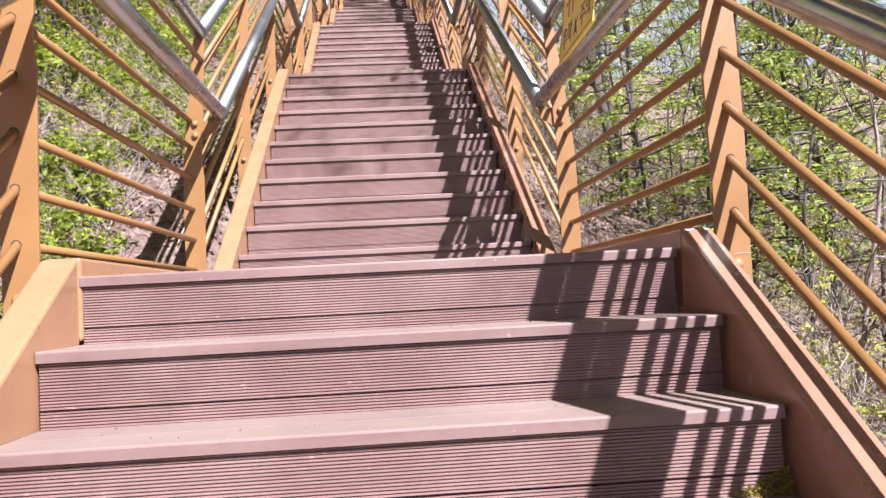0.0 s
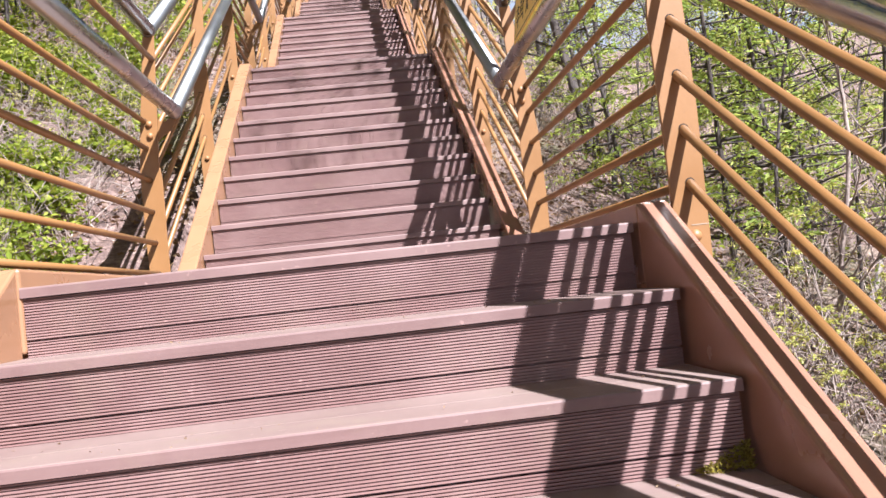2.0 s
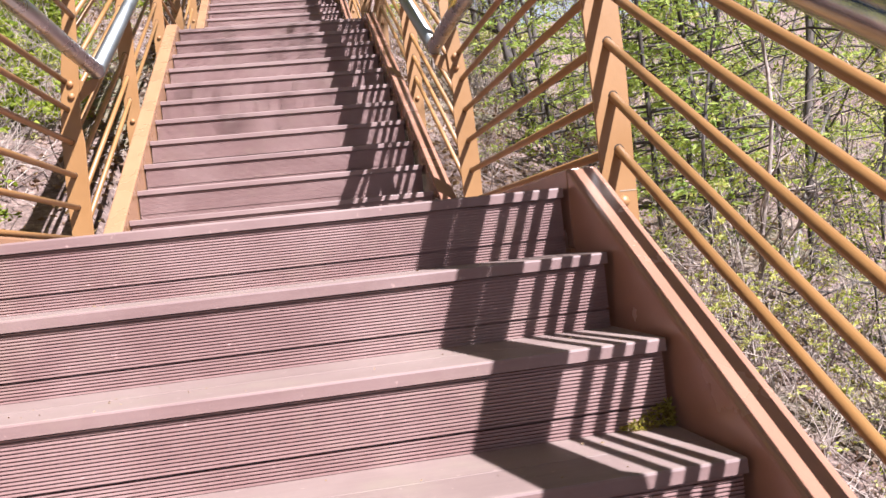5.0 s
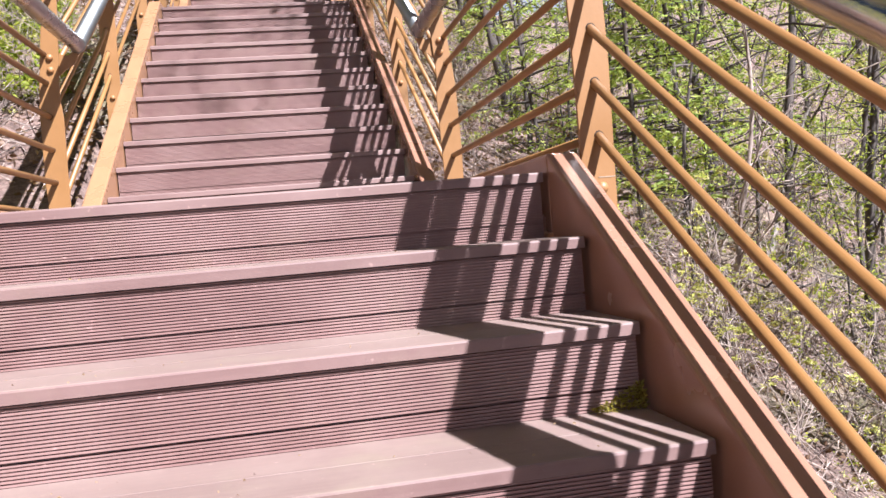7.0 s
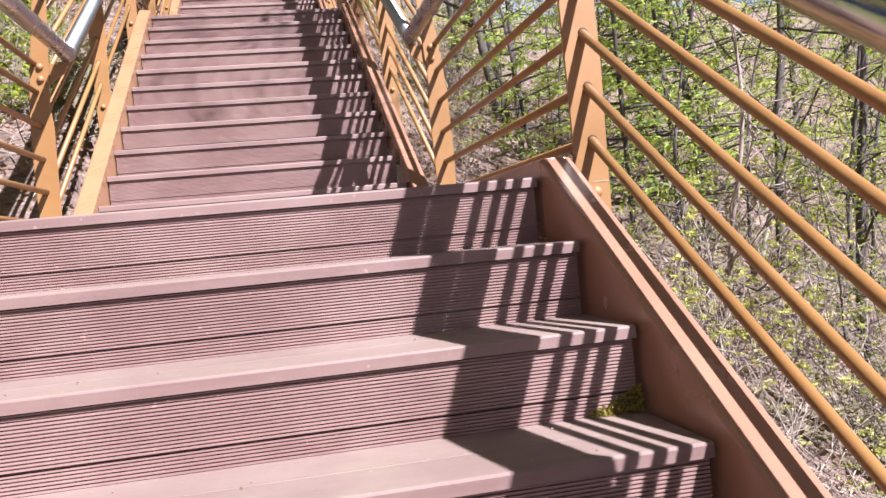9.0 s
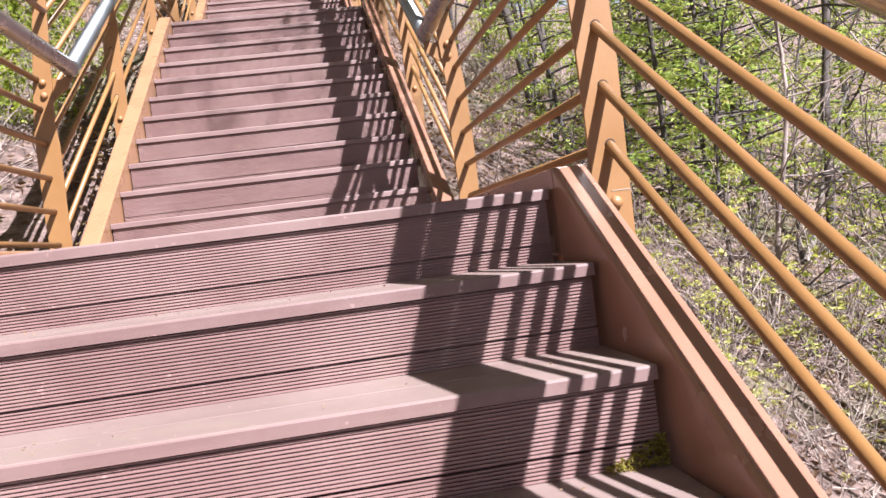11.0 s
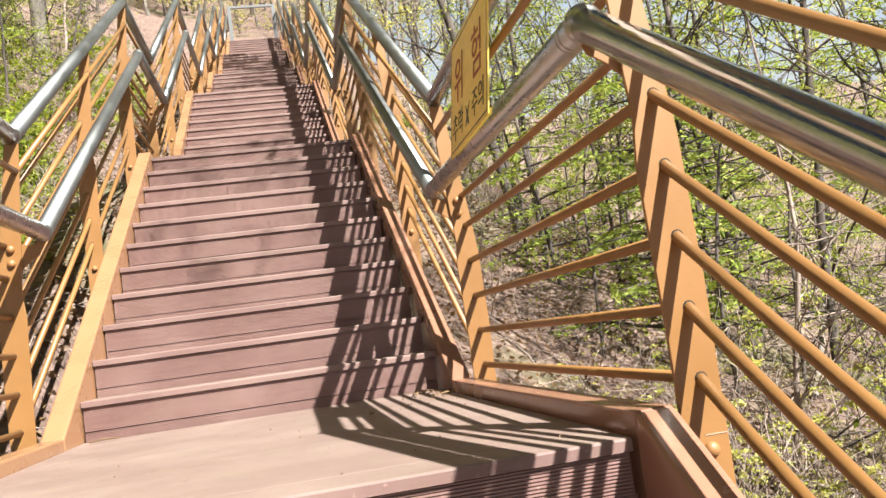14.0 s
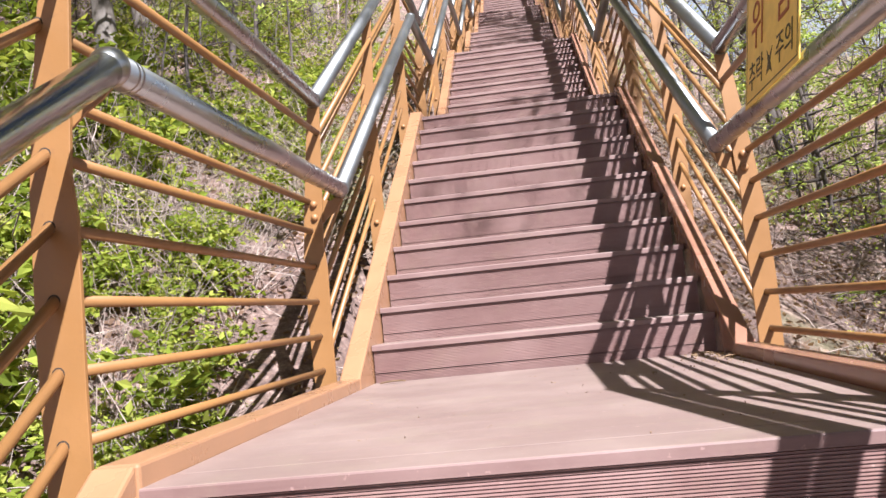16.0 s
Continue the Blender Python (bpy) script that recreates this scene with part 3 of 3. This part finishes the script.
SHRUBS = [
    shrub(11, 1.25, 9, 520, 0.125).thing("shrub", "leafy shrub with bright yellow-green spring leaves", "shrub", "shrubs of the hillside wood", TWIG, LEAF_GREEN, "woody_growth", "foliage"),
    shrub(12, 0.8, 7, 400, 0.098).thing("shrub", "low leafy shrub with fresh green leaves", "shrub", "shrubs of the hillside wood", TWIG, LEAF_GREEN, "woody_growth", "foliage"),
    shrub(13, 1.4, 12, 90, 0.045).thing("bare_shrub", "tangled bare shrub of thin grey-brown twigs", "shrub", "shrubs of the hillside wood", TWIG, LEAF_SPRING, "woody_growth", "foliage"),
    shrub(14, 1.3, 8, 1000, 0.034).thing("fine_leaved_shrub", "thin shrub with small pale green spring leaves", "shrub", "shrubs of the hillside wood", TWIG, LEAF_SPRING, "woody_growth", "foliage"),
]
SPRINGY = random.Random(7)
used = set()


def plant(kinds, which, x, y, size=1.0):
    src = kinds[which]
    m = pose(x, y, height_at(x, y), SPRINGY.uniform(-4, 4), SPRINGY.uniform(-4, 4), SPRINGY.uniform(0, 360))
    if src.name not in used:
        used.add(src.name)
        src.matrix_basis = m @ Matrix.Scale(size, 4)
        return src
    ob = copy_thing(src, m)
    ob.scale = (size, size, size)
    return ob


# trees that stand out near the stairs, and unseen ones added to cast shade
for which, x, y, size in ((1, 4.2, 7.06, 1.0), (0, 5.94, 4.7, 1.0), (0, 6.05, 3.46, 0.9), (1, 6.5, 7.8, 0.9), (0, 6.9, 10.9, 1.0),
                          (6, -3.3, 4.07, 0.85), (6, -3.8, 6.06, 0.8), (6, -2.9, 11.6, 1.0), (3, 6.3, 8.6, 0.75), (3, 5.2, 9.6, 0.7),
                          # the three here with negative y are out of view, dappling the stairs
                          (3, 8.6, 5.4, 0.8), (3, 7.6, 2.4, 0.7), (7, 4.4, -2.0, 1.05), (7, 4.5, -0.6, 1.05), (10, 4.7, -0.4, 1.1), (10, 4.4, 10.2, 1.0), (10, 4.2, 12.6, 1.0), (10, 4.6, 15.0, 1.0), (0, 5.6, 1.7, 0.8), (7, 3.9, 5.4, 1.05), (7, 4.4, 7.4, 1.1), (7, 4.2, 10.6, 1.1),
                          # first eight are out of view, added to darken the left bank
                          (10, -2.6, -4.2, 1.0), (10, -4.4, -3.2, 1.0), (10, -1.9, -2.9, 0.95), (10, -3.8, -1.6, 0.95), (10, -2.4, -1.1, 0.9), (10, -1.2, -2.3, 1.05), (10, -1.7, -1.7, 1.1), (10, -3.1, -0.6, 1.1), (10, -3.4, 2.4, 1.0), (10, -4.8, 4.8, 1.0), (10, -6.2, 3.0, 1.0), (10, -5.6, 8.2, 1.05), (10, -7.8, 6.0, 1.1), (10, -2.9, 6.4, 0.95), (10, -8.2, 10.4, 1.1), (10, -4.0, 11.0, 1.0),
                          (11, 5.4, 4.2, 1.1), (3, 7.0, 6.6, 0.8), (3, 9.5, 8.0, 0.9), (3, 8.0, 9.5, 0.8), (11, 4.5, 3.6, 1.0), (11, 4.0, 5.2, 0.9), (11, 5.9, 5.6, 1.2),
                          (3, -2.9, 7.6, 0.6), (3, -4.2, 9.0, 0.75), (3, -5.6, 6.4, 0.8), (3, -3.2, 13.4, 0.8), (3, -6.6, 10.8, 0.9), (3, -4.6, 15.5, 0.8), (3, -8.0, 7.6, 0.9), (3, -5.0, 12.4, 0.7)):
    plant(WOODS, which, x, y, size)


count = 0
while count < 40:
    x, y = SPRINGY.uniform(6.2, 42), SPRINGY.uniform(-3, 52)
    if x < 8.5 and y < 2:
        continue
    far_off, bearing = math.hypot(x - 0.8, y + 4), math.degrees(math.atan2(x - 0.8, y + 4))
    if 25 < bearing < 46 and far_off > 12 and SPRINGY.random() < 0.75:
        continue
    near = far_off < 20
    plant(WOODS, SPRINGY.choice((0, 3, 3, 2, 4, 5, 5, 2) if near else (8, 9, 9, 9)), x, y, SPRINGY.uniform(0.75, 1.15))
    count += 1
count = 0
while count < 70:
    x, y = SPRINGY.uniform(-34, -3.2), SPRINGY.uniform(-2, 52)
    near = math.hypot(x - 0.8, y + 4) < 20
    plant(WOODS, SPRINGY.choice((0, 1, 2, 2, 4, 5, 6, 3) if near else (8, 8, 9)), x, y, SPRINGY.uniform(0.75, 1.1))
    count += 1
for _ in range(50):
    x, y = SPRINGY.uniform(-9, 11), SPRINGY.uniform(24.5, 48)
    if -0.8 < x < 2.6 and y < 34:
        x -= 4.0
    plant(WOODS, SPRINGY.choice((8, 9, 9)), x, y, SPRINGY.uniform(0.8, 1.1))
for _ in range(8):
    plant(WOODS, SPRINGY.choice((0, 1, 2)), SPRINGY.uniform(-26, -7), SPRINGY.uniform(-30, -6), SPRINGY.uniform(0.8, 1.1))
# understorey
for _ in range(44):
    x, y = SPRINGY.uniform(-9, -0.75), SPRINGY.uniform(-3.0, 17)
    plant(SHRUBS, SPRINGY.choice((0, 0, 1, 1, 2, 2)), x, y, SPRINGY.uniform(0.5, 1.0) * (0.6 if x > -1.4 else 1.0))
for _ in range(86):
    x, y = SPRINGY.uniform(-4.4, -0.8), SPRINGY.uniform(-1.8, 4.5)
    plant(SHRUBS, SPRINGY.choice((0, 0, 1, 1, 1, 2)), x, y, SPRINGY.uniform(0.55, 1.1) * (0.55 if x > -1.5 else 1.0))
for _ in range(36):
    x, y = SPRINGY.uniform(-4.5, -0.75), SPRINGY.uniform(2.5, 11)
    plant(SHRUBS, SPRINGY.choice((0, 1, 1, 3)), x, y, SPRINGY.uniform(0.45, 0.95) * (0.65 if x > -1.4 else 1.0))
for _ in range(64):
    x, y = SPRINGY.uniform(-3.6, -1.0), SPRINGY.uniform(-1.9, 1.8)
    plant(SHRUBS, SPRINGY.choice((0, 1, 1, 2, 2)), x, y, SPRINGY.uniform(0.45, 0.85) * (0.6 if x > -1.5 else 1.0))
for _ in range(26):
    x, y = SPRINGY.uniform(-2.1, -0.85), SPRINGY.uniform(-0.6, 4.2)
    plant(SHRUBS, SPRINGY.choice((1, 2, 2, 3)), x, y, SPRINGY.uniform(0.3, 0.55))
for _ in range(30):
    x, y = SPRINGY.uniform(-3.0, -0.7), SPRINGY.uniform(-1.9, 4.0)
    plant(SHRUBS, SPRINGY.choice((1, 1, 3, 2)), x, y, SPRINGY.uniform(0.4, 0.7))
for _ in range(50):
    x, y = SPRINGY.uniform(8, 30), SPRINGY.uniform(0, 34)
    plant(SHRUBS, SPRINGY.choice((3, 2, 2)), x, y, SPRINGY.uniform(1.0, 1.9))
for _ in range(44):
    x, y = SPRINGY.uniform(2.6, 6.2), SPRINGY.uniform(-2.8, 1.8)
    plant(SHRUBS, SPRINGY.choice((3, 3, 2, 2)), x, y, SPRINGY.uniform(0.6, 1.05) * (0.6 if x < 3.4 else 1.0))
for x, y, size in ((4.3, -0.7, 0.5), (5.4, -0.6, 0.6), (5.0, 1.0, 0.5)):
    plant(WOODS, 4, x, y, size)
for _ in range(90):
    x, y = SPRINGY.uniform(2.7, 16), SPRINGY.uniform(-3, 22)
    plant(SHRUBS, SPRINGY.choice((3, 3, 3, 1, 2, 2)), x, y, SPRINGY.uniform(0.6, 1.2) * (0.6 if x < 3.4 else 1.0))
for x, y, s in ((3.7, 3.4, 0.75), (4.5, 2.6, 0.9), (4.9, 5.6, 1.0), (3.9, 6.0, 0.8), (5.6, 6.8, 1.1), (4.4, 8.4, 0.9), (6.4, 5.2, 1.1), (7.2, 3.6, 1.2), (3.6, 9.5, 0.8), (5.4, 1.4, 1.0), (6.2, 0.4, 1.0),
                (-2.4, 3.2, 0.6), (-3.4, 2.0, 0.8), (-2.8, 5.2, 0.8), (-4.4, 4.0, 1.0), (-2.2, 7.0, 0.8), (-3.6, 8.2, 1.0), (-5.2, 1.6, 1.0), (-2.0, 9.6, 0.9)):
    plant(WOODS, 4, x, y, s)
for _ in range(26):
    x, y = SPRINGY.uniform(3.2, 14), SPRINGY.uniform(0, 20)
    plant(WOODS, SPRINGY.choice((4, 4, 5)), x, y, SPRINGY.uniform(0.5, 0.9))
for _ in range(40):
    x, y = SPRINGY.uniform(-10, -2.2), SPRINGY.uniform(1.5, 17)
    plant(WOODS, SPRINGY.choice((4, 4, 4, 5)), x, y, SPRINGY.uniform(0.5, 0.95))
for _ in range(16):
    x, y = SPRINGY.uniform(-3.0, 4.5), SPRINGY.uniform(25, 35)
    if -0.8 < x < 2.6:
        x, y = x * 1.5, y + 9
    plant(WOODS, SPRINGY.choice((8, 9)), x, y, SPRINGY.uniform(0.5, 0.9))
for which, x, y, size in ((8, 0.2, 31.5, 0.7), (9, 1.0, 33.0, 0.8), (8, 1.9, 34.5, 0.8), (9, -0.6, 36.0, 0.8), (8, 0.7, 38.0, 0.9)):
    plant(WOODS, which, x, y, size)
for x, y in ((-0.7, 29.8), (0.3, 30.4), (1.2, 30.0), (2.2, 29.6), (1.7, 31.8), (-0.2, 32.2)):
    plant(SHRUBS, 3, x, y, 1.1)
for kinds in (WOODS, SHRUBS):
    for i, ob in enumerate(kinds):
        if ob.name not in used:
            plant(kinds, i, -20 - 3 * i, 14)

# leaf litter and dead twigs
w = Wood(31)
for _ in range(36000):
    side = w.rng.random() < 0.5
    d = 0.2 + abs(w.rng.normal(0, 3.2))
    x = -d if side else WIDE + d
    y = w.rng.uniform(-4.5, 14)
    w.leaf((x, y, height_at(x, y) + 0.015 + 0.02 * w.rng.random()), 0.06, 0.0, 0.6)
tagged(mesh_part("leaf_litter", w.leaf_v, w.leaf_f, LITTER), "scattered brown fallen leaves on the forest floor", "leaf litter", kind="stuff")
w = Wood(32)
for _ in range(5200):
    side = w.rng.random() < 0.5
    d = 0.4 + abs(w.rng.normal(0, 2.6))
    x = -d if side else WIDE + 0.4 + d
    y = w.rng.uniform(-4, 18)
    way = w.rng.normal(0, 1, 3) * (1, 1, 0.45)
    w.limb((x, y, height_at(x, y) + 0.03), way + (0, 0.3, 0.12), w.rng.uniform(0.25, 1.0), 0.005, 0.002, 3, 3, 0.16)
tagged(mesh_part("dead_twigs", w.verts, w.faces, TWIG), "tangle of thin dead twigs on the forest floor", "twigs", kind="stuff")


def fallen_branch(x, y, turn, rise, long, thick, seed):
    ob = tagged(empty("fallen_branch", (x, y, height_at(x, y) + 0.02)), "pale dead branch lying among the trees", "branch", "fallen branches")
    w = Wood(seed)
    d = (math.cos(radians(turn)), math.sin(radians(turn)), rise)
    b = w.limb((0, 0, 0), d, long, thick, thick * 0.3, 9, 7, 0.05)
    mesh_part("limb", w.verts, w.faces, BARK_PALE, ob, smooth=True)
    for i in range(6):
        t = Wood(seed * 10 + i)
        t.limb(b[t.rng.integers(3, len(b))], np.array(d) + t.rng.normal(0, 0.6, 3), long * 0.25, thick * 0.35, 0.004, 4, 5, 0.15)
        mesh_part("side_twig", t.verts, t.faces, BARK_PALE, ob, smooth=True)
    return ob


for i, (x, y, turn, rise, long, thick) in enumerate(((5.6, 3.2, 40, 0.75, 3.4, 0.035), (6.6, 1.6, 70, 0.55, 3.0, 0.03), (7.4, 6.0, 10, 0.3, 2.8, 0.035),
                                                     (-2.2, 0.6, 150, 0.35, 1.6, 0.018), (-1.9, 2.2, 110, 0.5, 1.5, 0.016), (4.6, 5.0, 120, 0.4, 2.2, 0.02))):
    fallen_branch(x, y, turn, rise, long, thick, 50 + i)

# ---- warning sign on the landing's rail ----
SIGN_Y0, SIGN_Y1 = -1.60, -0.985
sign = tagged(empty("warning_sign"), "yellow plate warning sign with red lettering on the railing", "sign")
low, high = Vector((sided(1, HAND_OUT[1]) - 0.046, 0, HAND_Z - 0.02)), Vector((sided(1, TOP_X) - 0.052, 0, TOP_Z - 0.02))
up = (high - low).normalized()
plate_m = Matrix((( 0, up.x, -up.z, low.x), (-1, 0, 0, SIGN_Y0 / 2 + SIGN_Y1 / 2), (0, up.z, up.x, low.z), (0, 0, 0, 1)))
wide, tall = SIGN_Y1 - SIGN_Y0, (high - low).length
sign.matrix_world = plate_m
part("plate", box_bm(-wide / 2, wide / 2, 0, tall, -0.0025, 0.0015, 0.0008), SIGN_YELLOW, sign)
for x0, x1, y0, y1 in ((-wide / 2 + 0.014, wide / 2 - 0.014, 0.014, 0.019), (-wide / 2 + 0.014, wide / 2 - 0.014, tall - 0.019, tall - 0.014),
                       (-wide / 2 + 0.014, -wide / 2 + 0.019, 0.0195, tall - 0.0195), (wide / 2 - 0.019, wide / 2 - 0.014, 0.0195, tall - 0.0195)):
    part("border_line", box_bm(x0, x1, y0, y1, 0.0016, 0.0022), SIGN_BLACK, sign)


def lettering(text, x, y, size, material, squeeze=1.0):
    cu = bpy.data.curves.new("lettering", "FONT")
    cu.body, cu.size, cu.align_x, cu.extrude = text, size, "CENTER", 0.0006
    cu.materials.append(material)
    ob = new("lettering", cu)
    ob.parent = sign
    ob.location, ob.scale = (x, y, 0.0026), (squeeze, 1, 1)
    return ob


lettering("위", -wide * 0.24, tall * 0.44, 0.19, SIGN_RED)
lettering("험", wide * 0.24, tall * 0.44, 0.19, SIGN_RED)
lettering("추락", -wide * 0.27, tall * 0.13, 0.105, SIGN_BLACK)
lettering("주의", wide * 0.27, tall * 0.13, 0.105, SIGN_BLACK)
part("pictogram", prism_bm([(-0.035, 0.05), (0.0, 0.06), (0.03, 0.045), (0.012, 0.085), (0.035, 0.125), (0.0, 0.10), (-0.03, 0.13), (-0.015, 0.088)], 0, 0.0018, 0.0026), SIGN_BLACK, sign).matrix_local = Matrix(((0, 1, 0, 0), (0, 0, 1, 0), (1, 0, 0, 0), (0, 0, 0, 1)))

# ---- small things ----
tape = tagged(part("tape_strip", box_bm(sided(1, 0.165), sided(1, 0.214), -2.3222, -2.3212, -0.026, -0.0235), TAPE), "thin strip of white tape stuck on a railing post", "tape")
w = Wood(41)
for _ in range(520):
    a = w.rng.random(3)
    along = 0.11 * a[0] ** 2.4
    w.leaf((WIDE + LOWER_X - 0.006 - along, LANDING_FRONT - 2 * GO_BELOW + 0.006 - 0.026 * a[2] * (1 - a[1]), -3 * RISE + 0.001 + 0.05 * a[1] * max(0.12, 1 - along * 9)), 0.013, -0.5, 0.30)
tagged(mesh_part("moss_tuft", w.leaf_v, w.leaf_f, MOSS), "yellow-green moss tuft growing in the corner of a step", "moss", kind="stuff")


def dry_leaf(x, y, z, long, wide, turn):
    bm = bmesh.new()
    rows = []
    for i in range(6):
        u = i / 5
        half = wide * math.sin(math.pi * (0.06 + 0.9 * u)) * 0.5
        rows.append([bm.verts.new((u * long - long / 2, s * half, 0.004 + 0.006 * s * s + 0.004 * math.sin(3 * u))) for s in (-1, 0, 1)])
    for a, b in zip(rows, rows[1:]):
        for k in (0, 1):
            bm.faces.new((a[k], a[k + 1], b[k + 1], b[k]))
    ob = part("fallen_leaf", bm, DRY_LEAF)
    ob.matrix_world = pose(x, y, z, 0, 0, turn)
    mod = ob.modifiers.new("thickness", "SOLIDIFY")
    mod.thickness = 0.001
    return tagged(ob, "dry brown fallen leaf lying on the deck boards", "leaf", "fallen leaves on the deck")


for x, y, z, long, wide_l, turn in ((0.11, -0.12, 0.0, 0.12, 0.03, 12), (1.2, -0.9, 0.0, 0.03, 0.02, 60), (1.52, -0.16, 0.0, 0.07, 0.035, 30),
                                    (1.45, -0.25, 0.0, 0.06, 0.03, 100), (1.56, -0.45, 0.0, 0.05, 0.03, 10), (1.5, -0.08, 0.0, 0.05, 0.03, 150)):
    dry_leaf(x, y, z, long, wide_l, turn)

w = Wood(43)
for _ in range(420):
    kind = w.rng.random()
    if kind < 0.5:
        x, y, z = WIDE - abs(w.rng.normal(0, 0.09)) - 0.012, -0.02 - abs(w.rng.normal(0, 0.35)), 0.002
    elif kind < 0.7:
        x, y, z = w.rng.uniform(0.05, WIDE - 0.05), w.rng.uniform(-2.25, -0.05), 0.002
    else:
        k = w.rng.integers(1, 7)
        x, y, z = w.rng.uniform(0.02, WIDE - 0.04), LANDING_FRONT - k * GO_BELOW + w.rng.uniform(0.02, 0.27), -k * RISE + 0.002
    w.leaf((x, y, z), 0.017 if kind < 0.5 else 0.009, 0.0, 0.5)
tagged(mesh_part("crumbs", w.leaf_v, w.leaf_f, DRY_LEAF), "dry leaf crumbs and grit strewn on the deck boards", "debris", kind="stuff")

# gate frame and path at the head of the stairs
gy, gz = FLIGHTS[-1][0] + (FLIGHTS[-1][2] - 1) * GO + 0.75, FLIGHTS[-1][1] + FLIGHTS[-1][2] * RISE
gate = tagged(empty("gate_frame"), "plain pale steel gate frame at the head of the stairs", "gate")
for x in (0.06, WIDE - 0.06):
    part("upright", box_bm(x - 0.06, x + 0.06, gy - 0.05, gy + 0.05, gz, gz + 1.40, 0.006), GALVANISED, gate)
    part("foot_plate", box_bm(x - 0.058, x + 0.09 if x < 0.5 else x + 0.058, gy - 0.09, gy - 0.051, gz, gz + 0.012, 0.002), GALVANISED, gate)
part("crossbar", box_bm(0.0, WIDE, gy - 0.045, gy + 0.045, gz + 1.401, gz + 1.48, 0.006), GALVANISED, gate)
start = gy + 0.78
verts = [(0.15 + 1.3 * i / 6 + 0.25 * math.sin(j * 0.5), start + 0.5 * j, 0) for j in range(8) for i in range(7)]
verts = [(x, y, height_at(x, y) + 0.03 + 0.01 * math.sin(9 * x + 5 * y)) for x, y, _ in verts]
faces = [(j * 7 + i, j * 7 + i + 1, j * 7 + i + 8, j * 7 + i + 7) for j in range(7) for i in range(6)]
tagged(mesh_part("path", verts, faces, TRODDEN, smooth=True), "pale trodden earth path beyond the stairs", "path", kind="structure")
